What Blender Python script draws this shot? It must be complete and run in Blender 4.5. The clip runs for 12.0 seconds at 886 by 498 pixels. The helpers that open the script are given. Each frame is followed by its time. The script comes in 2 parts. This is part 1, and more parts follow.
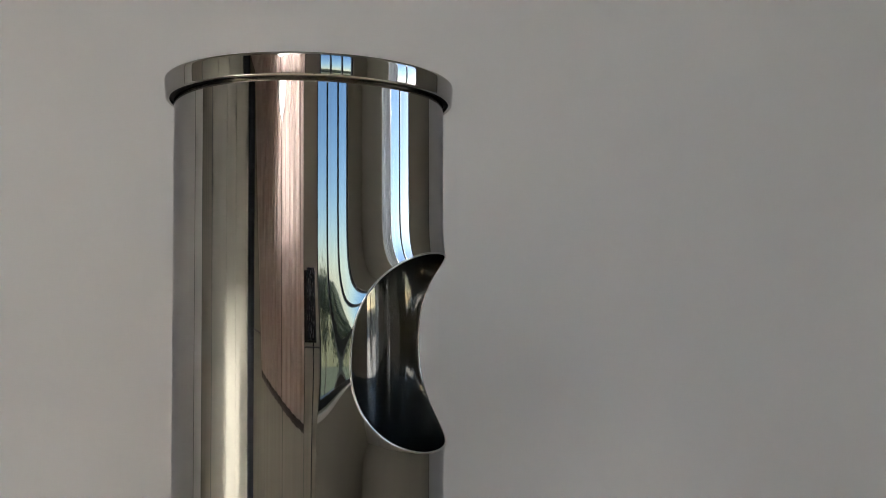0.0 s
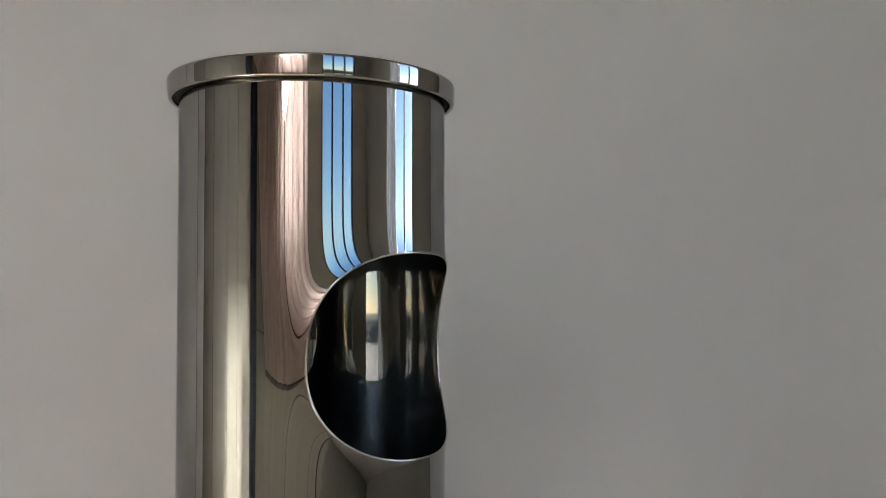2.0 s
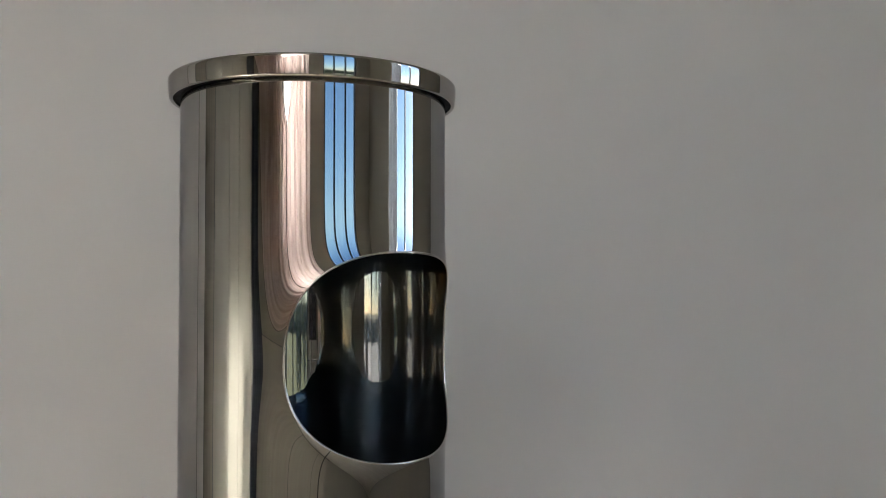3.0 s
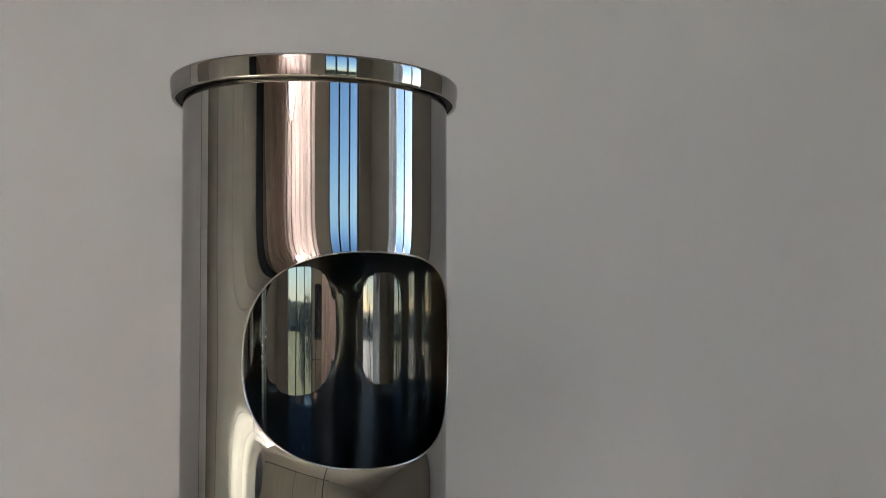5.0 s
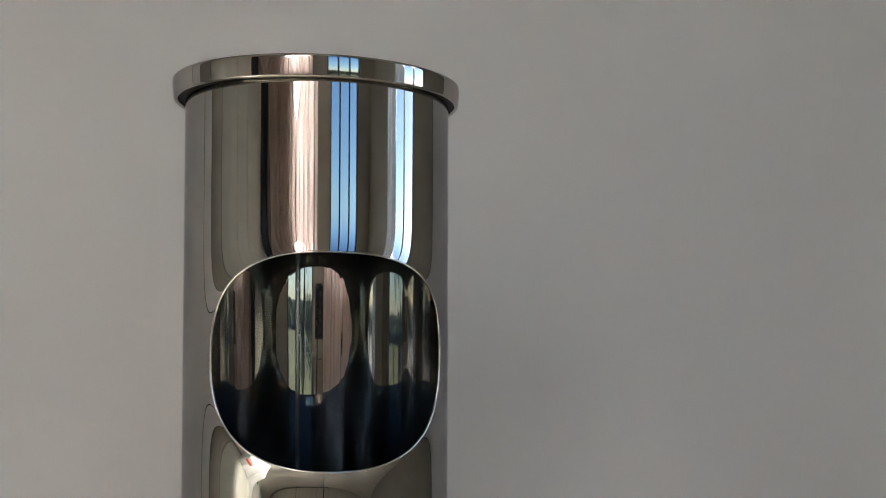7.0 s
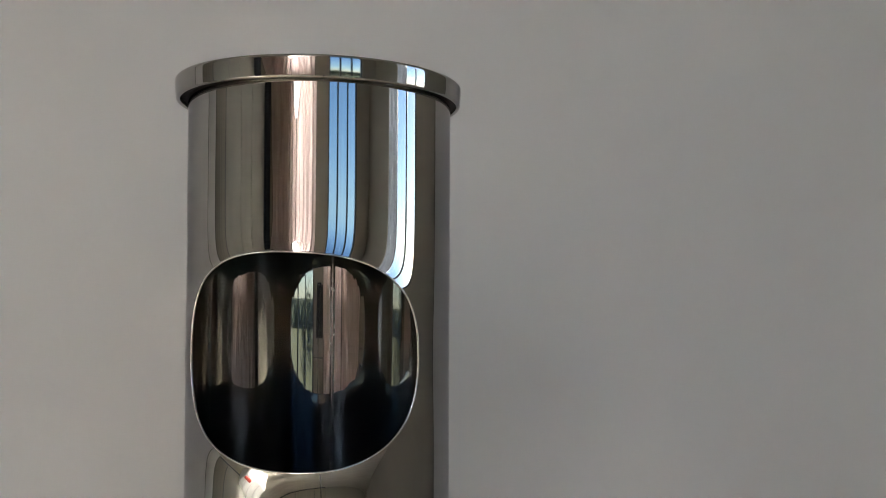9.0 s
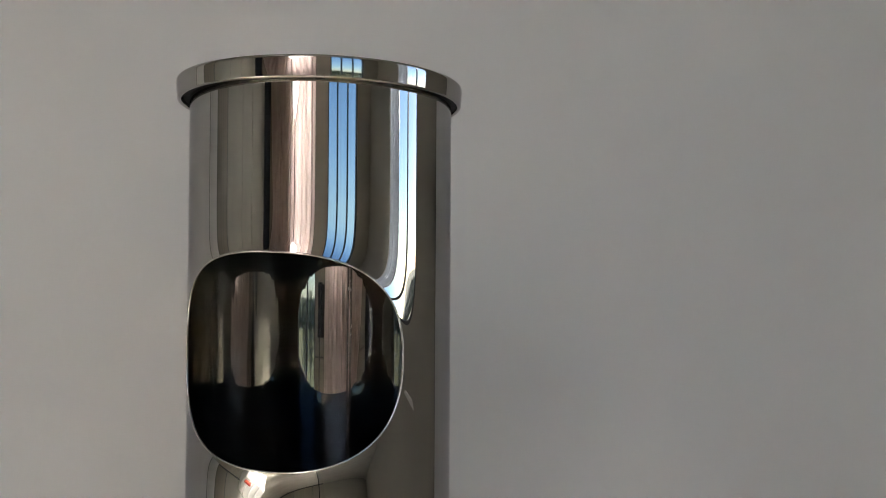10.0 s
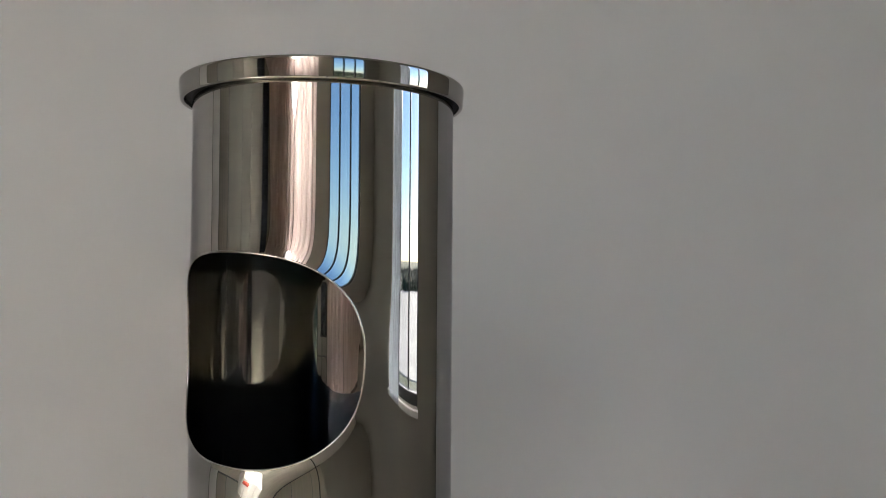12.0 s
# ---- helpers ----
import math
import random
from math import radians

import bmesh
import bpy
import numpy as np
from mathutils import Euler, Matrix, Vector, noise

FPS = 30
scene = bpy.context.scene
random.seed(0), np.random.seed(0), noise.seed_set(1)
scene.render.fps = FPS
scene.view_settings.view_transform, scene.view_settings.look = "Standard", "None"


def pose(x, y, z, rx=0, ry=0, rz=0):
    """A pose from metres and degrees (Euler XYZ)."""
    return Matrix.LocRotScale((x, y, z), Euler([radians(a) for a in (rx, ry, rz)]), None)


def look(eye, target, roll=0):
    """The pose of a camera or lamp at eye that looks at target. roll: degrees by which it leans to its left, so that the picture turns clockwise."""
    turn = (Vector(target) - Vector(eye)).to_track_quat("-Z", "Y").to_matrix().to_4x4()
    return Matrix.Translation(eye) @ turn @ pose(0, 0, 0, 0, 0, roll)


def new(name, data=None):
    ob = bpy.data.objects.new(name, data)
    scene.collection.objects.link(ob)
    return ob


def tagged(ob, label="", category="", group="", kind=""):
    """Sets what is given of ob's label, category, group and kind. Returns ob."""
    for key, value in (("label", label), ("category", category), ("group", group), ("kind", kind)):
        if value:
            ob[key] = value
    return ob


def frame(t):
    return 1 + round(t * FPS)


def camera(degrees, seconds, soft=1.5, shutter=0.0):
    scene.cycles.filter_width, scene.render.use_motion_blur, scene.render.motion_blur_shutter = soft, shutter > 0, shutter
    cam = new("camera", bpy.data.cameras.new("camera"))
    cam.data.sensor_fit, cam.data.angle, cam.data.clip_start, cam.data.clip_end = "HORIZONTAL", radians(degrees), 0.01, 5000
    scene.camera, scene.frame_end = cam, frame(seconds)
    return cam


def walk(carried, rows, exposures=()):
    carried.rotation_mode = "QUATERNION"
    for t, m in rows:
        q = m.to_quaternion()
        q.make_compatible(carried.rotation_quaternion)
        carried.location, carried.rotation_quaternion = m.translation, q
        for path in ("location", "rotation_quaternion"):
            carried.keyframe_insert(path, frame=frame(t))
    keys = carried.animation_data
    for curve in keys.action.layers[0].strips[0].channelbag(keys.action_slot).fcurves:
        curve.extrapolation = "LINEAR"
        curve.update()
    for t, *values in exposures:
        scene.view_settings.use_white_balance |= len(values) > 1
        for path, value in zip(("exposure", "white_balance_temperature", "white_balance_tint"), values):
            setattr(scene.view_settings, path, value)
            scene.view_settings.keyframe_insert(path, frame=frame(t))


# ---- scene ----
cam = camera(56.0, 12.0, soft=0.9)

# The place, in metres from the bin's axis and the lens's height.
EYE_Y = -0.8016
WALL_BACK, WALL_FRONT, WALL_RIGHT, WALL_LEFT = 0.906, -2.5, 2.15, -2.6
FLOOR, CEILING, TABLE = -1.175, 2.0, -0.425
SILL, HEAD = -0.55, 1.70
BIN_R, LID_TOP, LID_LOW = 0.125, 0.1772, 0.1582
HOLE_Z, HOLE_A, HOLE_B, HOLE_N, HOLE_LOW_B, HOLE_LOW_N, HOLE_TURN = -0.0733, 0.1131, 0.0908, 2.47, 0.0876, 2.36, -0.041

YAW, TILT, LEAN = 0.1561, 0.0276, 0.0039
eye = Vector((0, EYE_Y, 0))
aim = eye + Vector((math.sin(YAW) * math.cos(TILT), math.cos(YAW) * math.cos(TILT), math.sin(TILT)))
STAND = look(eye, aim, -math.degrees(LEAN))
walk(cam, [(0, STAND), (12.0, STAND)], exposures=[(0, 2.2, 6390, 10), (12.0, 2.2, 6390, 10)])

# ---- world and sun ----
SUN_AZ, SUN_EL = 97.7, 17.4
to_sun = Vector((math.sin(radians(SUN_AZ)) * math.cos(radians(SUN_EL)),
                 -math.cos(radians(SUN_AZ)) * math.cos(radians(SUN_EL)), math.sin(radians(SUN_EL))))
world = bpy.data.worlds.new("daylight")
scene.world = world
world.use_nodes = True
sky = world.node_tree.nodes.new("ShaderNodeTexSky")
sky.sky_type, sky.sun_disc = "NISHITA", False
sky.sun_elevation, sky.sun_rotation = radians(SUN_EL), math.atan2(to_sun.x, to_sun.y)
sky.air_density, sky.dust_density, sky.ozone_density = 1.0, 1.4, 3.2
sky.altitude = 2500
back = world.node_tree.nodes["Background"]
clear = world.node_tree.nodes.new("ShaderNodeHueSaturation")
clear.inputs["Saturation"].default_value = 1.05
world.node_tree.links.new(sky.outputs[0], clear.inputs["Color"])
world.node_tree.links.new(clear.outputs[0], back.inputs[0])
back.inputs[1].default_value = 0.083
sun = new("sun", bpy.data.lights.new("sun", "SUN"))
sun.data.energy, sun.data.angle, sun.data.color = 5.0, radians(4.4), (1.0, 0.95, 0.87)
sun.matrix_world = look(to_sun * 30, (0, 0, 0))


def window_lamp(name, at, towards, wide, high, power, colour):
    """An added area lamp outside a window, standing in for the sky's light."""
    lamp = new(name, bpy.data.lights.new(name, "AREA"))
    lamp.data.shape, lamp.data.size, lamp.data.size_y = "RECTANGLE", wide, high
    lamp.data.energy, lamp.data.color = power, colour
    lamp.matrix_world = look(at, towards)


# added lamp behind the pink curtain; it backlights the cloth and brightens the room
window_lamp("added_sky_lamp", (-0.73, WALL_FRONT - 0.38, 0.98), (-0.73, 0, -0.45), 0.80, 1.25, 13.9, (0.945, 0.95, 0.94))


# light bounces many times inside the steel tube
scene.cycles.max_bounces = scene.cycles.glossy_bounces = 14


# ---- materials ----
def nodes_of(name):
    m = bpy.data.materials.new(name)
    m.use_nodes = True
    nt = m.node_tree
    return m, nt, nt.nodes["Principled BSDF"]


def texture(nt, scale, stretch=(1, 1, 1), detail=4.0, rough=0.55):
    co = nt.nodes.new("ShaderNodeTexCoord")
    mp = nt.nodes.new("ShaderNodeMapping")
    mp.inputs["Scale"].default_value = stretch
    nz = nt.nodes.new("ShaderNodeTexNoise")
    nz.inputs["Scale"].default_value, nz.inputs["Detail"].default_value = scale, detail
    nz.inputs["Roughness"].default_value = rough
    nt.links.new(co.outputs["Object"], mp.inputs[0])
    nt.links.new(mp.outputs[0], nz.inputs["Vector"])
    return nz


def ramp(nt, src, low, high, a=0.3, b=0.7):
    r = nt.nodes.new("ShaderNodeMapRange")
    r.inputs["From Min"].default_value, r.inputs["From Max"].default_value = a, b
    r.inputs["To Min"].default_value, r.inputs["To Max"].default_value = low, high
    nt.links.new(src, r.inputs["Value"])
    return r.outputs[0]


def blend(nt, fac, c1, c2):
    mx = nt.nodes.new("ShaderNodeMix")
    mx.data_type = "RGBA"
    mx.inputs[6].default_value, mx.inputs[7].default_value = (*c1, 1), (*c2, 1)
    nt.links.new(fac, mx.inputs[0])
    return mx.outputs[2]


def relief(nt, bsdf, src, strength, distance):
    b = nt.nodes.new("ShaderNodeBump")
    b.inputs["Strength"].default_value, b.inputs["Distance"].default_value = strength, distance
    nt.links.new(src, b.inputs["Height"])
    nt.links.new(b.outputs[0], bsdf.inputs["Normal"])


def plain(name, c1, c2, rough=0.6, big=3.0, fine=60.0, bump=0.15, depth=0.002, stretch=(1, 1, 1), metal=0.0):
    """Two-scale varied surface: colour drifts between c1 and c2, with fine relief."""
    m, nt, b = nodes_of(name)
    n1 = texture(nt, big, stretch)
    n2 = texture(nt, fine, stretch)
    nt.links.new(blend(nt, ramp(nt, n1.outputs["Fac"], 0, 1), c1, c2), b.inputs["Base Color"])
    nt.links.new(ramp(nt, n2.outputs["Fac"], rough - 0.08, rough + 0.08), b.inputs["Roughness"])
    b.inputs["Metallic"].default_value = metal
    relief(nt, b, n2.outputs["Fac"], bump, depth)
    return m


def steel(name, colour, rough, wave=0.25, ripple=16.0, along=0.12):
    """Polished sheet: almost a mirror, rolled very slightly uneven along its height, with faint wipe marks."""
    m, nt, b = nodes_of(name)
    b.inputs["Metallic"].default_value = 1.0
    b.inputs["Specular Tint"].default_value = (0.45, 0.46, 0.50, 1)
    smear = texture(nt, 5.0, (1, 1, 0.35), 5.0)
    tone = tuple(c * 0.93 for c in colour)
    nt.links.new(blend(nt, ramp(nt, smear.outputs["Fac"], 0, 1), tone, colour), b.inputs["Base Color"])
    nt.links.new(ramp(nt, smear.outputs["Fac"], rough * 0.6, rough * 1.5), b.inputs["Roughness"])
    roll = texture(nt, ripple, (1, 1, along), 1.0)
    relief(nt, b, roll.outputs["Fac"], wave, 0.001)
    return m


def cloth(name, c1, c2, through_light, weave=220.0):
    m, nt, b = nodes_of(name)
    n1 = texture(nt, 9.0, (1, 1, 0.15))
    n2 = texture(nt, weave)
    colour = blend(nt, ramp(nt, n1.outputs["Fac"], 0, 1), c1, c2)
    nt.links.new(colour, b.inputs["Base Color"])
    b.inputs["Roughness"].default_value = 0.9
    relief(nt, b, n2.outputs["Fac"], 0.2, 0.001)
    tr = nt.nodes.new("ShaderNodeBsdfTranslucent")
    nt.links.new(colour, tr.inputs["Color"])
    mix = nt.nodes.new("ShaderNodeMixShader")
    mix.inputs[0].default_value = through_light
    nt.links.new(b.outputs[0], mix.inputs[1])
    nt.links.new(tr.outputs[0], mix.inputs[2])
    nt.links.new(mix.outputs[0], nt.nodes["Material Output"].inputs["Surface"])
    return m


M_SHELL = steel("polished_steel", (0.51, 0.497, 0.47), 0.018, 0.22)
M_INNER = steel("inner_steel", (0.505, 0.488, 0.455), 0.022, 0.085, 150.0, 0.001)
inner_nt = M_INNER.node_tree
sharp = inner_nt.nodes["Principled BSDF"]
sharp.inputs["Specular Tint"].default_value = (1.0, 0.95, 0.87, 1)
drawn = inner_nt.nodes.new("ShaderNodeBsdfAnisotropic")
drawn.inputs["Color"].default_value = (0.38, 0.49, 0.64, 1)
drawn.inputs["Roughness"].default_value, drawn.inputs["Anisotropy"].default_value = 0.22, 0.85
grain = inner_nt.nodes.new("ShaderNodeTangent")
grain.direction_type, grain.axis = "RADIAL", "Z"
inner_nt.links.new(grain.outputs[0], drawn.inputs["Tangent"])
both = inner_nt.nodes.new("ShaderNodeMixShader")
both.inputs[0].default_value = 0.075
inner_nt.links.new(sharp.outputs[0], both.inputs[1])
inner_nt.links.new(drawn.outputs[0], both.inputs[2])
inner_nt.links.new(both.outputs[0], inner_nt.nodes["Material Output"].inputs["Surface"])
M_WELD = plain("weld_metal", (0.42, 0.41, 0.40), (0.58, 0.57, 0.55), 0.22, 20.0, 200.0, 0.3, 0.0004, (1, 1, 0.3), 1.0)
M_LID = steel("lid_steel", (0.54, 0.52, 0.49), 0.035, 0.15)
M_EDGE = steel("edge_steel", (0.72, 0.70, 0.67), 0.10, 0.0)
M_BLACK = plain("black_liner", (0.018, 0.036, 0.085), (0.03, 0.054, 0.115), 0.6)
M_WALL = plain("wall_paint", (0.755, 0.742, 0.725), (0.795, 0.782, 0.765), 0.75, 1.2, 180.0, 0.12, 0.0006)
M_TAUPE = plain("taupe_paint", (0.315, 0.303, 0.265), (0.36, 0.344, 0.30), 0.7, 1.2, 180.0, 0.12, 0.0006)
M_CEIL = plain("ceiling_dim_grey", (0.42, 0.41, 0.39), (0.46, 0.45, 0.43), 0.8, 1.0, 120.0, 0.1, 0.0006)
M_FLOOR = plain("floor_wood", (0.46, 0.425, 0.375), (0.54, 0.50, 0.44), 0.4, 2.0, 40.0, 0.15, 0.001, (1, 6, 1))
M_TABLE = plain("table_wood", (0.40, 0.33, 0.25), (0.50, 0.42, 0.32), 0.38, 4.0, 60.0, 0.15, 0.0008, (1, 7, 1))
M_DOOR = plain("door_wood", (0.20, 0.188, 0.155), (0.25, 0.232, 0.19), 0.4, 3.0, 50.0, 0.15, 0.0008, (6, 6, 0.6))
M_CABINET = plain("cabinet_front", (0.29, 0.275, 0.235), (0.34, 0.32, 0.275), 0.45, 3.0, 70.0, 0.1, 0.0006, (4, 4, 0.5))
M_FRAME = plain("window_frame_paint", (0.05, 0.052, 0.058), (0.075, 0.077, 0.082), 0.4, 5.0, 90.0, 0.1, 0.0005)
M_SILL = plain("sill_paint", (0.74, 0.73, 0.70), (0.80, 0.79, 0.76), 0.4, 5.0, 90.0, 0.1, 0.0005)
M_PINK = cloth("pink_cloth", (0.72, 0.63, 0.605), (0.94, 0.85, 0.82), 0.89)
M_NET = cloth("white_net", (0.90, 0.89, 0.88), (0.95, 0.945, 0.94), 0.92)
M_GREY = cloth("grey_net", (0.38, 0.41, 0.45), (0.60, 0.63, 0.68), 0.5)
M_HEM = cloth("dark_hem", (0.06, 0.05, 0.048), (0.09, 0.075, 0.07), 0.02)
M_NAVY = cloth("navy_cloth", (0.02, 0.024, 0.04), (0.035, 0.04, 0.06), 0.05)
M_PHONE = plain("phone_glass", (0.008, 0.009, 0.011), (0.014, 0.015, 0.018), 0.25, 8.0, 90.0, 0.03, 0.0002)
M_POLE = plain("black_metal", (0.012, 0.012, 0.013), (0.02, 0.02, 0.022), 0.4, 8.0, 90.0, 0.05, 0.0003, (1, 1, 1), 0.5)
M_LAWN = plain("lawn", (0.06, 0.085, 0.035), (0.095, 0.115, 0.055), 0.95, 0.06, 2.0, 0.5, 0.1)
M_FIELD = plain("dry_field", (0.15, 0.165, 0.06), (0.22, 0.21, 0.09), 0.95, 0.03, 1.5, 0.5, 0.1)
M_PAVED = plain("paved_yard", (0.46, 0.45, 0.43), (0.55, 0.54, 0.51), 0.9, 0.05, 1.5, 0.3, 0.05)
M_BARK = plain("bark", (0.05, 0.04, 0.03), (0.09, 0.07, 0.05), 0.9, 2.0, 20.0, 0.5, 0.02)
M_WOOD = plain("far_trees", (0.018, 0.03, 0.014), (0.035, 0.05, 0.022), 0.95, 0.05, 0.8, 0.6, 0.4)
M_CREAM = plain("cream_paint", (0.255, 0.249, 0.217), (0.29, 0.283, 0.247), 0.45, 3.0, 90.0, 0.1, 0.0005)
# near-black that paints the shade in the lid's gap
M_GAP_SHADE = plain("gap_black", (0.008, 0.008, 0.009), (0.014, 0.014, 0.015), 0.7, 20.0, 200.0, 0.05, 0.0002)
M_RED = plain("red_cloth", (0.45, 0.06, 0.04), (0.55, 0.09, 0.06), 0.85)

glass, gnt, gb = nodes_of("window_glass")
gb.inputs["Transmission Weight"].default_value, gb.inputs["Roughness"].default_value = 1.0, 0.0
gb.inputs["IOR"].default_value = 1.45
M_GLASS = glass


# ---- mesh helpers ----
def mesh_of(name, bm, material, smooth=False):
    me = bpy.data.meshes.new(name)
    bmesh.ops.recalc_face_normals(bm, faces=bm.faces)
    bm.to_mesh(me)
    bm.free()
    me.materials.append(material)
    if smooth:
        me.shade_smooth()
    return me


def part(name, bm, material, parent, label="", smooth=False):
    ob = new(name, mesh_of(name, bm, material, smooth))
    ob.parent = parent
    return tagged(ob, label)


def thing(name, at=(0, 0, 0)):
    ob = new(name)
    ob.location = at
    ob.empty_display_size = 0.05
    return ob


def add_box(bm, lo, hi, bevel=0.0):
    ret = bmesh.ops.create_cube(bm, size=1.0)
    vs = ret["verts"]
    for v in vs:
        v.co = Vector([lo[i] + (v.co[i] + 0.5) * (hi[i] - lo[i]) for i in range(3)])
    if bevel:
        es = list({e for v in vs for e in v.link_edges})
        bmesh.ops.bevel(bm, geom=es, offset=bevel, segments=2, affect="EDGES", profile=0.6)
    return bm


def box(lo, hi, bevel=0.0):
    return add_box(bmesh.new(), lo, hi, bevel)


def spin(profile, steps=192, closed=False):
    """A turned surface: (radius, height) pairs swept round the z axis."""
    bm = bmesh.new()
    rings = [[bm.verts.new((r * math.cos(a), r * math.sin(a), z))
              for a in (2 * math.pi * i / steps for i in range(steps))] for r, z in profile]
    pairs = list(zip(rings, rings[1:])) + ([(rings[-1], rings[0])] if closed else [])
    for p, q in pairs:
        for i in range(steps):
            j = (i + 1) % steps
            bm.faces.new((p[i], p[j], q[j], q[i]))
    return bm


def rod(p, q, r, steps=16):
    bm = bmesh.new()
    p, q = Vector(p), Vector(q)
    m = (q - p).to_track_quat("Z", "Y").to_matrix().to_4x4()
    bmesh.ops.create_cone(bm, cap_ends=True, segments=steps, radius1=r, radius2=r, depth=(q - p).length,
                          matrix=Matrix.Translation((p + q) / 2) @ m)
    return bm


def setting(name, bm, material, label, category):
    return tagged(new(name, mesh_of(name, bm, material)), label, category, kind="structure")


# ---- walls, floor, ceiling ----
T = 0.22
FLOOR_BM = box((WALL_LEFT - T, WALL_FRONT - T, FLOOR - 0.2), (WALL_RIGHT + T, WALL_BACK + T, FLOOR))
setting("floor", FLOOR_BM, M_FLOOR, "brown wooden floor of the room", "floor")
# ceiling is never in view; its grey keeps bounced light off the upper wall
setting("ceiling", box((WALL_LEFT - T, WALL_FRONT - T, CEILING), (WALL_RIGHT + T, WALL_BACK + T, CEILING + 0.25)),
        M_CEIL, "unseen ceiling, greyed to dim the upper wall", "ceiling")
setting("wall_back", box((WALL_LEFT - T, WALL_BACK, FLOOR), (WALL_RIGHT + T, WALL_BACK + T, CEILING)),
        M_WALL, "plain warm grey painted wall behind the bin", "wall")
setting("wall_pier", box((WALL_LEFT + 0.001, 0.428, FLOOR), (WALL_LEFT + 0.025, WALL_BACK - 0.001, CEILING - 0.001)),
        M_WALL, "narrow light painted pier in the room's corner", "wall")
setting("wall_left", box((WALL_LEFT - T, WALL_FRONT, FLOOR), (WALL_LEFT, WALL_BACK, CEILING)),
        M_TAUPE, "plain taupe painted wall with a patch of low sun", "wall")

# Right wall with one window, front wall with two.
RW = (-1.34, -0.168)
FW = (0.232, 1.452)
CW = (-1.13, -0.33)


def wall_with_holes(lo, hi, axis, holes):
    """A wall in blocks round its openings; axis: the one along which the holes are ordered."""
    bm = bmesh.new()
    at = lo[axis]
    for a, b, z0, z1 in holes:
        for s0, s1, zz0, zz1 in ((at, a, lo[2], hi[2]), (a, b, lo[2], z0), (a, b, z1, hi[2])):
            p, q = list(lo), list(hi)
            p[axis], q[axis], p[2], q[2] = s0, s1, zz0, zz1
            add_box(bm, p, q)
        at = b
    p, q = list(lo), list(hi)
    p[axis] = at
    add_box(bm, p, q)
    return bm


setting("wall_right", wall_with_holes((WALL_RIGHT, WALL_FRONT, FLOOR), (WALL_RIGHT + T, WALL_BACK, CEILING), 1,
        [(RW[0], RW[1], SILL + 0.06, 1.36)]), M_TAUPE, "taupe painted wall with a sunny window", "wall")
setting("wall_front", wall_with_holes((WALL_LEFT - T, WALL_FRONT - T, FLOOR), (WALL_RIGHT + T, WALL_FRONT, CEILING), 0,
        [(CW[0], CW[1], 0.10, HEAD), (FW[0], FW[1], SILL, HEAD)]), M_TAUPE, "taupe painted wall with two windows", "wall")


def window(name, axis, lo, hi, z0, z1, plane, splits, label, outward):
    """A framed window in its opening. splits: where the mullions stand along the wall."""
    root = thing(name)
    tagged(root, label, "window", kind="structure")

    def slab(s0, s1, a, b, d0, d1, bevel=0.004):
        p, q = [0, 0, a], [0, 0, b]
        p[axis], q[axis] = s0, s1
        d = sorted((plane + outward * d0, plane + outward * d1))
        p[1 - axis], q[1 - axis] = d
        return box(p, q, bevel)
    w = 0.044
    rim = bmesh.new()
    for s0, s1, a, b in ((lo, lo + w, z0, z1), (hi - w, hi, z0, z1), (lo + w, hi - w, z0, z0 + w), (lo + w, hi - w, z1 - w, z1)):
        p, q = [0, 0, a], [0, 0, b]
        p[axis], q[axis] = s0, s1
        p[1 - axis], q[1 - axis] = sorted((plane + outward * 0.05, plane + outward * 0.12))
        add_box(rim, p, q, 0.004)
    part("window_frame", rim, M_FRAME, root)
    for s in splits:
        part("mullion", slab(s - 0.027, s + 0.027, z0 + w, z1 - w, 0.055, 0.115), M_FRAME, root)
    edges = [lo + w] + [e for s in splits for e in (s - 0.027, s + 0.027)] + [hi - w]
    for s0, s1 in zip(edges[::2], edges[1::2]):
        pane = part("pane", slab(s0, s1, z0 + w, z1 - w, 0.082, 0.088, 0), M_GLASS, root)
        pane.visible_shadow = False
    part("window_sill", slab(lo - 0.03, hi + 0.03, z0 - 0.025, z0 - 0.001, -0.035, 0.05), M_SILL, root, "white painted sill")
    return root


window("window_1", 1, RW[0], RW[1], SILL + 0.06, 1.36, WALL_RIGHT, [-1.0, -0.585],
       "dark-framed three-pane window with glaring low sun outside", 1)
window("window_2", 0, FW[0], FW[1], SILL, HEAD, WALL_FRONT, [0.611, 1.026],
       "dark-framed three-pane window with clear blue sky outside", -1)
window("window_3", 0, CW[0], CW[1], 0.10, HEAD, WALL_FRONT, [-0.60],
       "dark-framed window behind a pink curtain", -1)

# Tall brown cupboard by the back corner, and a cream wardrobe where the low sun falls.
cupboard = thing("tall_cupboard", (WALL_LEFT + 0.002, 0.0, FLOOR))
tagged(cupboard, "tall brown wooden cupboard with a closed door", "cupboard")
part("body", box((0.0, -0.112, 0.0), (0.03, 0.422, 2.8), 0.003), M_FRAME, cupboard)
for y0, y1 in ((-0.100, 0.398),):
    leaf = part("door", box((0.032, y0, 0.06), (0.052, y1, 2.79), 0.004), M_DOOR, cupboard)
    part("handle", rod((0.062, y1 - 0.05, 1.0), (0.062, y1 - 0.05, 1.2), 0.006), M_EDGE, leaf, "steel bar handle")
wardrobe = thing("wardrobe", (WALL_LEFT + 0.002, -1.20, FLOOR))
tagged(wardrobe, "tall cream wardrobe with low sun on its doors", "wardrobe")
part("body", box((0.0, -0.76, 0.0), (0.028, 1.084, 2.8), 0.003), M_FRAME, wardrobe)
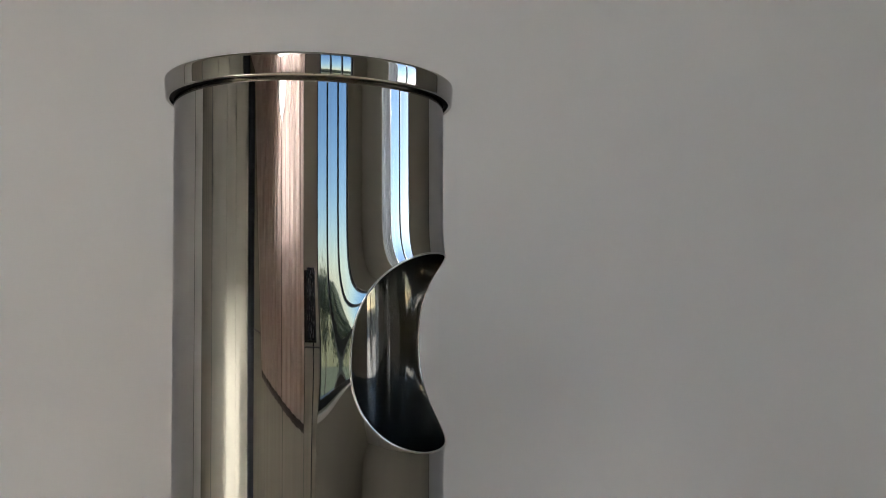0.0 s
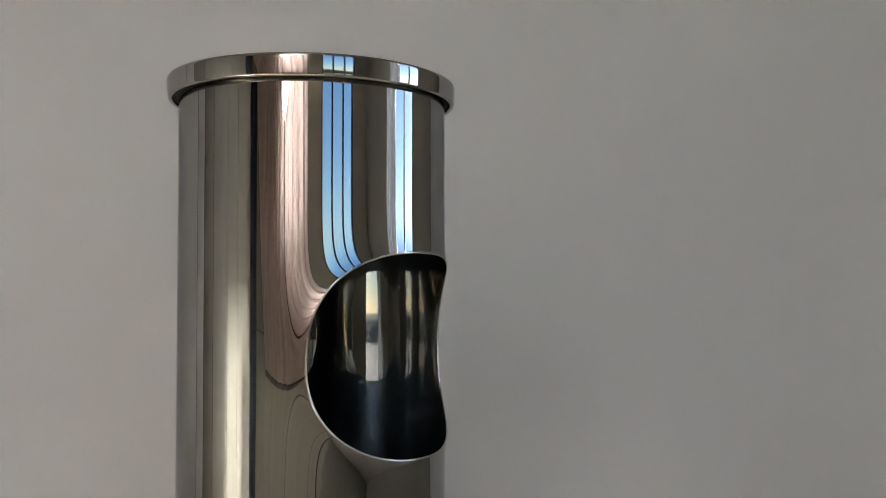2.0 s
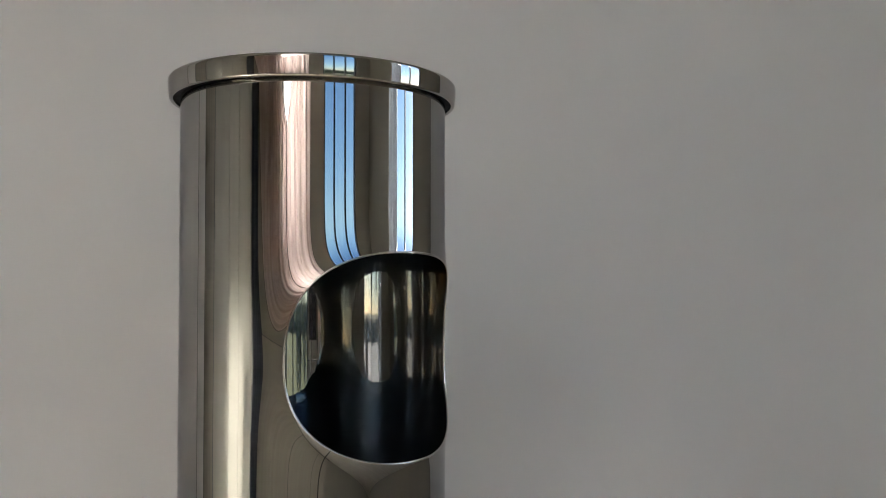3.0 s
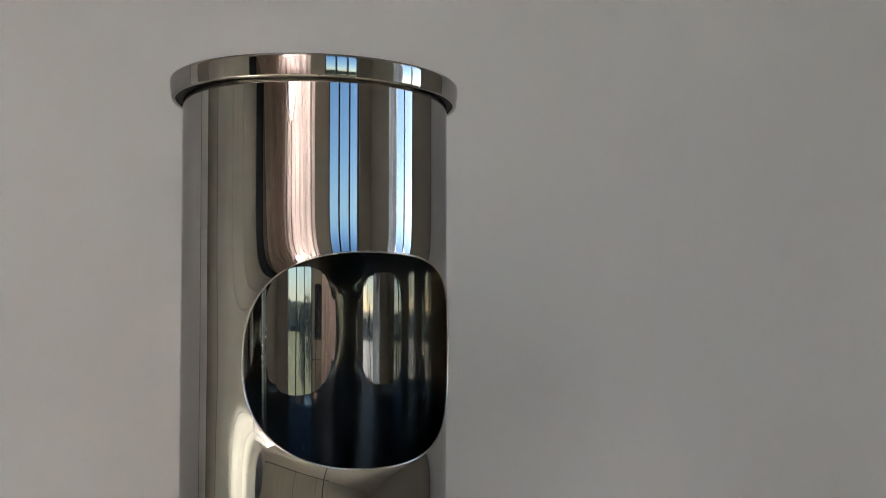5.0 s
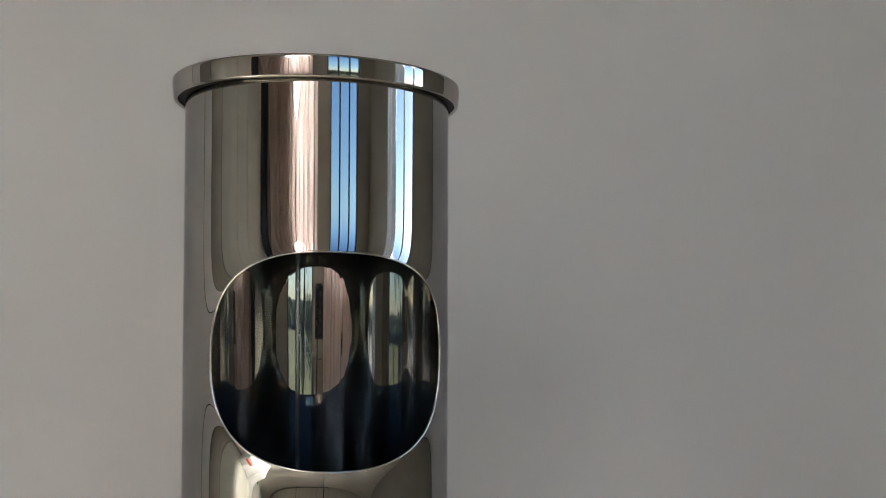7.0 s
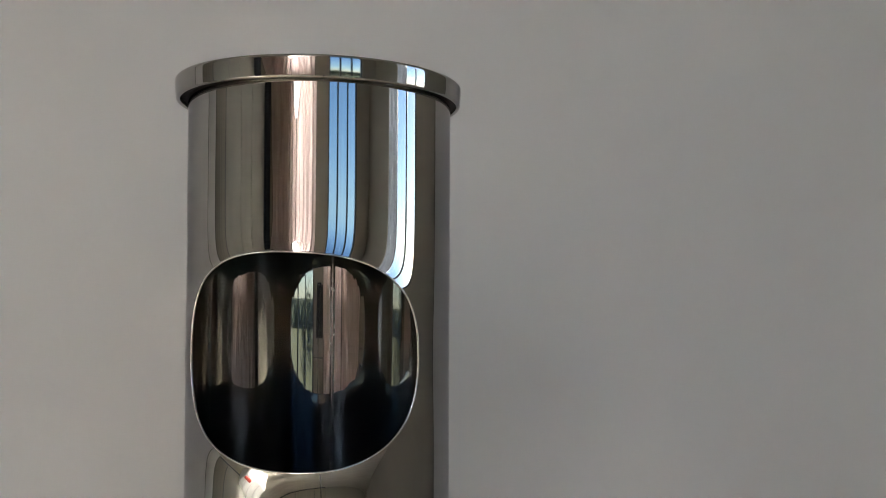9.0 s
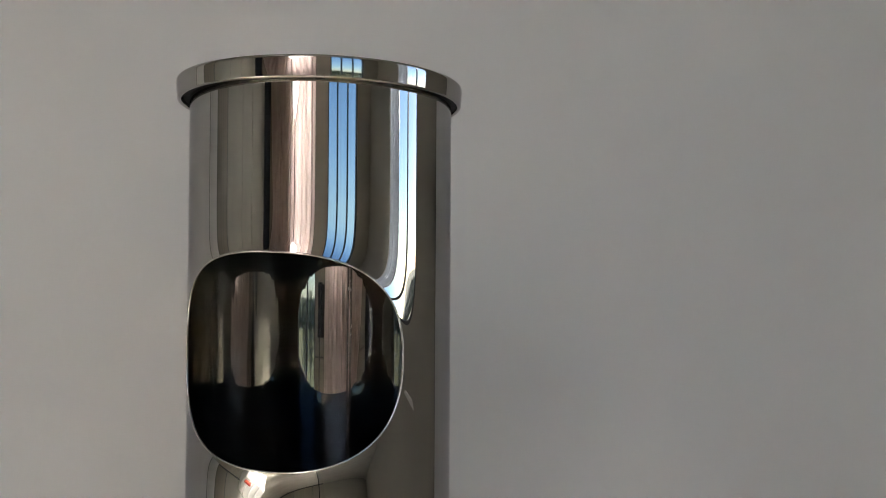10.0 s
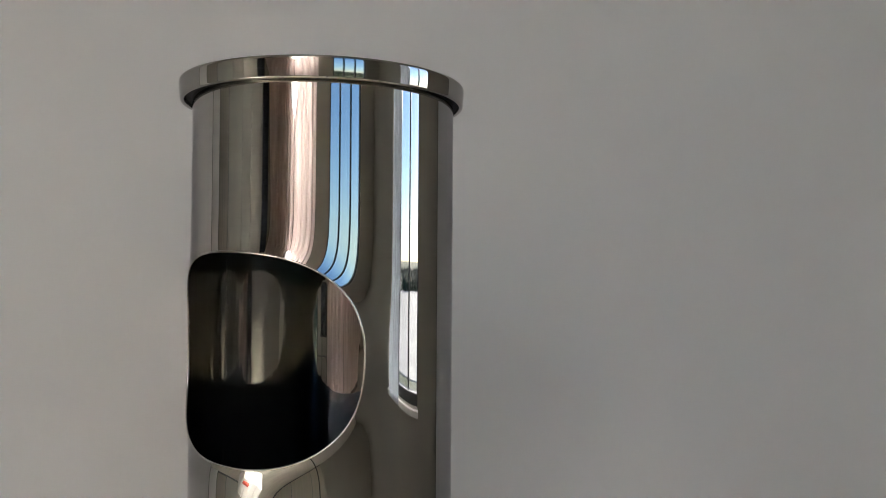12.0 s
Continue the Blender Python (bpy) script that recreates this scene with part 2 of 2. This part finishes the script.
for y0, y1 in ((-0.75, -0.152), (-0.142, 0.348), (0.358, 1.068)):
    part("door", box((0.030, y0, 0.05), (0.050, y1, 2.79), 0.004), M_CREAM, wardrobe)

for name, x in (("trim_1", WALL_RIGHT - 0.012), ("trim_2", WALL_LEFT + 0.027)):
    setting(name, box((x, WALL_BACK - 0.022, FLOOR), (x + 0.012, WALL_BACK - 0.002, CEILING - 0.002)), M_FRAME,
            "thin dark strip in the room's corner", "trim")


# ---- curtains ----
def curtain(name, x0, x1, y, top, hem0, hem1, folds, depth, material, label, lean=None, along=0, seed=1, hem=0, fan=0.0):
    """A hanging cloth in folds, with thickness. lean: shift of an edge, given height and position 0 to 1."""
    rnd = random.Random(seed)
    ph = [rnd.uniform(0, 6.28) for _ in range(4)]

    def place_of(u, v, off):
        low = hem0 + (hem1 - hem0) * u
        z = top + (low - top) * v
        s = x0 + (x1 - x0) * u + (lean(z, u) if lean else 0)
        g = u - fan * max(0.0, 1 - v) ** 1.6 * math.sin(math.pi * u)
        w = math.sin(g * folds * 6.28 + ph[0]) + 0.3 * math.sin(g * folds * 2.3 * 6.28 + ph[1] + v)
        w += 0.5 * math.sin(g * folds * 0.43 * 6.28 + ph[2] + 0.8 * v)
        d = y + depth * (1.0 - 0.85 * v) * w + off
        return (s, d, z) if along == 0 else (d, s, z)

    def cloth_mesh(u0, u1, v0, v1, n, k, off):
        bm = bmesh.new()
        rows = [[bm.verts.new(place_of(u0 + (u1 - u0) * i / n, v0 + (v1 - v0) * j / k, off)) for i in range(n + 1)] for j in range(k + 1)]
        for a, b in zip(rows, rows[1:]):
            for i in range(n):
                bm.faces.new((a[i], a[i + 1], b[i + 1], b[i]))
        return bm
    ob = new(name, mesh_of(name, cloth_mesh(0, 1, 0, 1, folds * 14, 60, 0.0), material, True))
    ob.modifiers.new("thickness", "SOLIDIFY").thickness = 0.0015
    if hem:
        for u0, u1, v0, v1, n, k in ((0, 1, 0.985, 1.004, folds * 14, 1), (1.0 - 0.012, 1.002, 0, 0.984, 2, 60), (0.0, 0.012, 0, 0.984, 2, 60))[:hem]:
            band = part("hem", cloth_mesh(u0, u1, v0, v1, n, k, 0.004), M_HEM, ob, "dark stitched hem", True)
            band.modifiers.new("thickness", "SOLIDIFY").thickness = 0.0015
    return tagged(ob, label, "curtain", "curtains of the room")


def part_left(z, u):
    return -min(0.18, 0.22 * math.sqrt(max(0.0, z - 0.55) / 0.22)) * u ** 1.5 + 0.50 * max(0.0, (1.12 - z) / 1.55) ** 1.5 * (1 - u)


def part_right(z, u):
    return min(0.18, 0.22 * math.sqrt(max(0.0, z - 0.55) / 0.22)) * max(0.0, 1 - u) ** 1.5


curtain("curtain", -2.34, -0.955, WALL_FRONT + 0.16, 1.12, -0.435, -0.492, 7, 0.050, M_PINK,
        "pale pink curtain hanging in folds, backlit by an added lamp", part_left, 0, 3, 3, 0.50)
curtain("curtain", -1.01, -0.192, WALL_FRONT + 0.17, 1.12, -0.488, -0.56, 5, 0.046, M_PINK,
        "pale pink curtain hanging in folds, backlit by an added lamp", part_right, 0, 5, 2, -0.22)
curtain("net_curtain", -1.17, -0.30, WALL_FRONT + 0.03, 1.6, 0.05, 0.05, 8, 0.012, M_NET,
        "white net curtain behind the pink one", None, 0, 8)
curtain("side_curtain", -2.485, -2.06, WALL_LEFT + 0.07, 1.12, -1.1, -1.1, 4, 0.02, M_NAVY,
        "dark navy curtain gathered beside the pink one", None, 1, 9)
curtain("net_curtain", -1.262, -0.93, WALL_RIGHT - 0.10, 1.12, -0.5, -0.5, 9, 0.024, M_GREY,
        "grey net curtain gathered at the sunny window", None, 1, 11)
pole = tagged(new("curtain_rail", mesh_of("curtain_rail", rod((-2.57, WALL_FRONT + 0.16, 1.135), (-0.16, WALL_FRONT + 0.16, 1.135), 0.012), M_POLE)),
              "black curtain rail over the pink curtain", "curtain rail")
pole3 = tagged(new("curtain_rail", mesh_of("curtain_rail", rod((WALL_LEFT + 0.07, -2.38, 1.135), (WALL_LEFT + 0.07, -1.98, 1.135), 0.012), M_POLE)),
               "black curtain rail over the navy curtain", "curtain rail")
pole2 = tagged(new("curtain_rail", mesh_of("curtain_rail", rod((WALL_RIGHT - 0.1, -1.4, 1.135), (WALL_RIGHT - 0.1, -0.05, 1.135), 0.012), M_POLE)),
               "black curtain rail over the sunny window", "curtain rail")

# ---- shallow cabinet under the pink curtain ----
cabinet = thing("low_cabinet", (0, WALL_FRONT + 0.002, FLOOR))
tagged(cabinet, "shallow olive-grey cabinet behind the curtain's hem", "cabinet")
part("body", box((-2.5, 0, 0.0), (0.225, 0.030, 0.90), 0.003), M_FRAME, cabinet)
for x0, x1 in ((-2.495, -1.745), (-1.735, -0.975), (-0.955, -0.20), (-0.19, 0.220)):
    part("door", box((x0, 0.032, 0.03), (x1, 0.050, 0.895), 0.004), M_CABINET, cabinet)

# ---- pouf in the sun ----
pouf = thing("pouf", (-1.75, -0.95, FLOOR))
tagged(pouf, "white upholstered pouf with a red band in the sun", "pouf")
for k in range(4):
    part("pad", box((-0.26, -0.34 + 0.17 * k, 0.0), (0.34, -0.172 + 0.17 * k, 0.36), 0.03), M_SILL, pouf, "white quilted panel", True)
part("band", box((0.14, 0.10, 0.355), (0.24, 0.30, 0.385), 0.012), M_RED, pouf, "red band", True)

# ---- table ----
table = thing("table", (0, 0, FLOOR))
tagged(table, "pale wooden table that carries the bin", "table")
part("tabletop", box((-0.42, -0.34, TABLE - FLOOR - 0.03), (0.42, 0.5, TABLE - FLOOR), 0.004), M_TABLE, table)
for x in (-0.37, 0.37):
    for y in (-0.29, 0.45):
        part("leg", box((x - 0.025, y - 0.025, 0), (x + 0.025, y + 0.025, TABLE - FLOOR - 0.032), 0.003), M_TABLE, table)

# ---- the phone that films, on its stand ----
phone = thing("phone", (0.004, EYE_Y - 0.012, 0))
tagged(phone, "black phone in a square mount on a slim stand", "phone")
part("body", box((-0.040, -0.010, -0.112), (0.036, -0.002, 0.006), 0.0018), M_PHONE, phone)
part("mount", box((-0.068, -0.022, -0.118), (0.044, -0.0105, 0.002), 0.003), M_POLE, phone)
phone_stand = thing("phone_stand", (0.02, EYE_Y - 0.035, FLOOR))
tagged(phone_stand, "slim black stand under the phone", "stand")
part("pole", rod((0, 0, 0.12), (0, 0, -FLOOR - 0.1), 0.006), M_POLE, phone_stand)
part("clamp", box((-0.02, -0.008, -FLOOR - 0.10), (0.02, 0.012, -FLOOR - 0.05), 0.003), M_POLE, phone_stand)
for k in range(3):
    a = radians(90 + 120 * k)
    part("leg", rod((0, 0, 0.14), (0.28 * math.cos(a), 0.28 * math.sin(a), 0.006), 0.006), M_POLE, phone_stand)


# ---- the bin ----
def hole_edge(s, d=0.0):
    """A place on the opening's edge, d outside it, on the unrolled sheet: a rounded square, cut slightly askew."""
    c, n = math.cos(s), math.sin(s)
    e, b = (2 / HOLE_N, HOLE_B) if n > 0 else (2 / HOLE_LOW_N, HOLE_LOW_B)
    u, v = (HOLE_A + d) * math.copysign(abs(c) ** e, c), (b + d) * math.copysign(abs(n) ** e, n)
    ct, st = math.cos(HOLE_TURN), math.sin(HOLE_TURN)
    return (u * ct - v * st, u * st + v * ct)


def hole_gap(u, v):
    """About how far a place of the unrolled sheet lies outside the opening's edge."""
    ct, st = math.cos(HOLE_TURN), math.sin(HOLE_TURN)
    u, v = u * ct + v * st, v * ct - u * st
    k, b = (HOLE_N, HOLE_B) if v > 0 else (HOLE_LOW_N, HOLE_LOW_B)
    if math.hypot(u, v) < 1e-6:
        return -HOLE_B
    q = (abs(u / HOLE_A) ** k + abs(v / b) ** k) ** (1 / k)
    gu = abs(u / HOLE_A) ** (k - 1) / HOLE_A
    gv = abs(v / b) ** (k - 1) / b
    return (q - 1) / (math.hypot(gu, gv) * q ** (1 - k))


BACK_LEAN = 0.021
SEAM, SEAM_FLAT, SEAM_DIP = 94.5, 0.8, 0.004
SEAM_U = radians(SEAM + 90) * BIN_R
SHEET_TOP, SHEET_LOW = 0.163, TABLE + 0.004
FLARE, FLARE_REACH = 0.0023, 0.0115


ROUND = ((2, 0.00823, -0.02247), (3, 0.00911, -0.00266), (4, -0.00774, 0.01971), (5, -0.00234, -0.00371), (6, 0.00526, -0.00239))


def sheet(u, v, inner=0.0):
    """A place on the rolled sheet: u round it from the opening's middle, v up from it; the edge flares outwards,
    the tube is rolled a little out of round, flatter inside by the seam, and the inside leans in towards the bottom of its back."""
    g = hole_gap(u, v)
    a = u / BIN_R - math.pi / 2
    if inner:
        b = min(1.0, max(0.0, (abs(u) - 0.115) / 0.20))
        inner += BACK_LEAN * (SHEET_TOP - HOLE_Z - v) * b * b * (3 - 2 * b)
    r = BIN_R - inner + FLARE * math.exp(-max(g, -0.004) / FLARE_REACH)
    if inner:
        e = min(1.0, abs(SEAM_U - u if u > 0 else u - SEAM_U + 2 * math.pi * BIN_R) / (SEAM_FLAT * BIN_R))
        r -= SEAM_DIP * (1 + math.cos(math.pi * e)) / 2
    r -= BIN_R * sum((c * math.sin(k * a) - s * math.cos(k * a)) / k for k, c, s in ROUND)
    return Vector((r * math.cos(a), r * math.sin(a), HOLE_Z + v))


def sheet_normal(u, v, inner=0.0):
    h = 2e-4
    u = max(SEAM_U - 2 * math.pi * BIN_R + 1.5 * h, min(SEAM_U - 1.5 * h, u))
    du = sheet(u + h, v, inner) - sheet(u - h, v, inner)
    dv = sheet(u, v + h, inner) - sheet(u, v - h, inner)
    n = du.cross(dv)
    return n.normalized()


def rolled(name, material, parent, inner, flip, label=""):
    """The rolled sheet as one mesh, from the opening's edge outwards, with exact normals."""
    n = 384
    top, low = SHEET_TOP - HOLE_Z, SHEET_LOW - HOLE_Z
    steps = [0.0, 0.0006, 0.0014, 0.0024, 0.0036, 0.005, 0.0066, 0.0084, 0.0105, 0.013, 0.016, 0.0195, 0.0235, 0.028, 0.033]
    around = [2 * math.pi * i / n for i in range(n)]
    verts, norms, faces = [], [], []
    far = 44
    for s in around:
        eu, ev = hole_edge(s, steps[-1])
        a = math.atan2(ev, eu)
        du, dv = math.cos(a), math.sin(a)
        side = SEAM_U if du > 0 else 2 * math.pi * BIN_R - SEAM_U
        reach = min((side / abs(du)) if abs(du) > 1e-9 else 1e9, (top / dv) if dv > 1e-9 else ((low / dv) if dv < -1e-9 else 1e9))
        ou, ov = du * reach, dv * reach
        pts = [hole_edge(s, d) for d in steps]
        pts += [(eu + (ou - eu) * k / far, ev + (ov - ev) * k / far) for k in range(1, far + 1)]
        for u, v in pts:
            p = sheet(u, v, inner)
            q = sheet_normal(u, v, inner)
            verts.append(p)
            norms.append(-q if flip else q)
    m = len(steps) + far
    for i in range(n):
        j = (i + 1) % n
        for k in range(m - 1):
            f = (i * m + k, i * m + k + 1, j * m + k + 1, j * m + k)
            faces.append(f[::-1] if flip else f)
    me = bpy.data.meshes.new(name)
    me.from_pydata(verts, [], faces)
    me.materials.append(material)
    me.shade_smooth()
    me.normals_split_custom_set_from_vertices(norms)
    ob = new(name, me)
    ob.parent = parent
    return tagged(ob, label)


def make_bin():
    root = thing("waste_bin", (0, 0, TABLE))
    tagged(root, "polished stainless steel round bin with a side opening", "waste bin")
    up = Matrix.Translation((0, 0, -TABLE))
    made = [rolled("shell", M_SHELL, root, 0.0, False, "mirror-polished steel shell"),
            rolled("inner_shell", M_INNER, root, 0.0014, True, "bare steel inside")]
    # rounded bead on the opening's edge
    n, k = 384, 10
    bm = bmesh.new()
    rings = []
    for i in range(n):
        s = 2 * math.pi * i / n
        u, v = hole_edge(s)
        u2, v2 = hole_edge(s, 0.002)
        mid = sheet(u, v, 0.0007)
        out = sheet_normal(u, v)
        away = (mid - sheet(u2, v2, 0.0007)).normalized()
        rings.append([bm.verts.new(mid + 0.00105 * (out * math.cos(a) + away * math.sin(a)))
                      for a in (2 * math.pi * j / k for j in range(k))])
    for i in range(n):
        p, q = rings[i], rings[(i + 1) % n]
        for j in range(k):
            bm.faces.new((p[j], p[(j + 1) % k], q[(j + 1) % k], q[j]))
    made.append(part("edge_bead", bm, M_EDGE, root, "bright rounded edge of the opening", True))
    # welded seam inside, at the back
    seam = bmesh.new()
    across = ((-0.0031, 0.0012), (-0.0027, 0.0024), (-0.0016, 0.0027), (-0.0007, 0.0019), (0.0006, 0.0019), (0.0012, 0.0026), (0.0024, 0.0023), (0.0028, 0.0012))
    lines = [[seam.verts.new(sheet(SEAM_U + w, SHEET_LOW + 0.01 + (SHEET_TOP - SHEET_LOW - 0.03) * k / 40 - HOLE_Z, r))
              for k in range(41)] for w, r in across]
    for p, q in zip(lines, lines[1:]):
        for k in range(40):
            seam.faces.new((p[k], p[k + 1], q[k + 1], q[k]))
    made.append(part("weld_seam", seam, M_WELD, root, "narrow twin-ridged weld seam inside"))
    # lid ring, bulging a little, and the pan inside it
    prof = []
    mid, half = (LID_TOP + LID_LOW) / 2, (LID_TOP - LID_LOW) / 2
    rl = LID_R
    for i in range(17):
        w = 1 - 2 * i / 16
        prof.append((rl - half * (LID_TAPER * (1 - w) + LID_BULGE * (1 - w) ** 2), mid + w * (half - 0.0026)))
    r0, r1 = prof[0][0], prof[-1][0]
    capr = [(r0 - 0.0018 + 0.0018 * math.cos(a), LID_TOP - 0.0026 + 0.0026 * math.sin(a)) for a in (radians(d) for d in (90, 72, 54, 36, 18))]
    foot = [(r1 - 0.0022 + 0.0022 * math.cos(a), LID_LOW + 0.0024 - 0.0024 * math.sin(a)) for a in (radians(d) for d in (15, 30, 45, 60, 75, 90, 120, 150))]
    prof = [(0.108, LID_TOP - 0.002)] + capr + prof + foot + [(r1 - 0.0042, LID_LOW + 0.004), (r1 - 0.0042, LID_TOP - 0.006), (0.1075, LID_TOP - 0.006), (0.1075, LID_TOP - 0.002)]
    made.append(part("lid", spin(prof, 256), M_LID, root, "polished rounded lid ring", True))
    # black ring fills the gap under the lid, standing in for its shade
    made.append(part("gap_shade", spin([(0.1238, LID_LOW + 0.0035), (r1 - 0.0044, LID_LOW + 0.0035), (r1 - 0.0044, LID_LOW + 0.010), (0.1238, LID_LOW + 0.010)], 128, True),
                     M_GAP_SHADE, root, "black ring added as shade in the gap under the lid"))
    made.append(part("pan", spin([(0.0, LID_TOP - 0.034), (0.09, LID_TOP - 0.034), (0.1072, LID_TOP - 0.008), (0.1072, LID_TOP - 0.0055),
                                  (0.0885, LID_TOP - 0.032), (0.0, LID_TOP - 0.032)], 96), M_BLACK, root, "dark pan under the lid"))
    made.append(part("base_plate", spin([(0.0, TABLE), (0.1235, TABLE), (0.1235, TABLE + 0.02), (0.0, TABLE + 0.02)], 96), M_BLACK, root, "black base"))
    for ob in made:
        ob.matrix_basis = up
    lid = made[4]
    lid.location.x += LID_OFF[0]
    lid.location.y += LID_OFF[1]
    return root


LID_R, LID_TAPER, LID_BULGE, LID_OFF = 0.1350, 0.022, 0.020, (-0.0008, -0.0014)
waste_bin = make_bin()

# ---- outdoors ----
GROUND = -9.0
bm = bmesh.new()
bmesh.ops.create_grid(bm, x_segments=2, y_segments=2, size=3000)
bmesh.ops.translate(bm, verts=bm.verts, vec=(0, 0, GROUND))
setting("ground", bm, M_LAWN, "green ground far below the windows", "ground")
setting("field", spin([(75, GROUND + 0.05), (600, GROUND + 0.05)], 64), M_FIELD, "dry yellow-green field beyond the lawn", "field")
setting("paved_yard", box((60, -120, GROUND), (230, 90, GROUND + 0.12)), M_PAVED, "pale sunlit paved yard beside the building", "yard")


def far_woods():
    rnd = random.Random(4)
    ball = bmesh.new()
    bmesh.ops.create_icosphere(ball, subdivisions=2, radius=1.0)
    shape, sides = [v.co.copy() for v in ball.verts], [[v.index for v in f.verts] for f in ball.faces]
    ball.free()
    verts, faces = [], []
    for ring in range(4):
        for i in range(380):
            a = 2 * math.pi * (i + rnd.random()) / 380
            d = 250 + ring * 60 + rnd.uniform(-15, 15)
            r = rnd.uniform(4, 7.0) * (0.55 if math.cos(a) > 0.6 else 1.0)
            n = len(verts)
            for p in shape:
                k = r * (1 + rnd.uniform(-0.14, 0.14))
                verts.append((d * math.cos(a) + p.x * k * 1.5, d * math.sin(a) + p.y * k * 1.5, GROUND + 1.5 + p.z * k))
            faces += [[n + q for q in f] for f in sides]
    me = bpy.data.meshes.new("far_woods")
    me.from_pydata(verts, [], faces)
    me.materials.append(M_WOOD)
    tagged(new("far_woods", me), "dark line of distant trees", "trees", kind="stuff")


far_woods()


def tree(at, high, seed, label):
    """A tapered trunk with limbs and a ragged crown of small leaf clumps."""
    rnd = random.Random(seed)
    root = thing("tree", at)
    tagged(root, label, "tree", "trees outside the window")
    bm = bmesh.new()
    tips = []

    def limb(p, q, r0, r1):
        m = (q - p).to_track_quat("Z", "Y").to_matrix().to_4x4()
        bmesh.ops.create_cone(bm, cap_ends=True, segments=8, radius1=r0, radius2=r1, depth=(q - p).length,
                              matrix=Matrix.Translation((p + q) / 2) @ m)
    fork = Vector((0.1, 0, high * 0.42))
    limb(Vector((0, 0, 0)), fork, 0.28, 0.18)
    limb(fork, Vector((0.2, 0.1, high * 0.8)), 0.18, 0.07)
    for k in range(9):
        a = k * 2.4 + rnd.random()
        z0 = high * rnd.uniform(0.35, 0.7)
        base = Vector((0.1, 0, z0))
        tip = base + Vector((math.cos(a), math.sin(a), 0.8)) * high * rnd.uniform(0.14, 0.24)
        limb(base, tip, 0.09, 0.03)
        tips += [tip, base.lerp(tip, 0.6)]
    tips += [Vector((0.2, 0.1, high * 0.8)), Vector((0.1, 0, high * 0.7))]
    part("trunk", bm, M_BARK, root)
    leaves = bmesh.new()
    for tip in tips:
        for _ in range(60):
            c = tip + Vector([rnd.gauss(0, high * 0.07) for _ in range(3)])
            n = Vector([rnd.gauss(0, 1) for _ in range(3)]).normalized()
            u = n.orthogonal().normalized() * rnd.uniform(0.12, 0.28)
            v = n.cross(u) * rnd.uniform(0.6, 1.0)
            leaves.faces.new([leaves.verts.new(p) for p in (c - u, c - v * 0.6, c + u, c + v * 0.7 + n * 0.05)])
    part("crown", leaves, M_WOOD, root, "dark green leaves")


tree((7.0, -46, GROUND), 10.2, 2, "leafy green tree on the lawn outside")
tree((12.0, -47, GROUND), 9.2, 6, "smaller leafy green tree on the lawn outside")


def motions():
    rows = []
    for i in range(25):
        t = i * 0.5
        k = t / 12.0
        turn, lean, tip = 66.7 - 104.0 * k, 0.135 + 0.383 * k, 0.155 + 0.25 * k
        shift = -0.0011 + 0.0131 * k
        m = Matrix.Translation((shift, 0.005 + 0.006 * k, 0)) @ pose(0, 0, 0, tip, lean, 0)
        m = m @ Matrix.Translation((0, 0, TABLE)) @ pose(0, 0, 0, 0, 0, turn)
        rows.append((t, m))
    walk(waste_bin, rows)


motions()
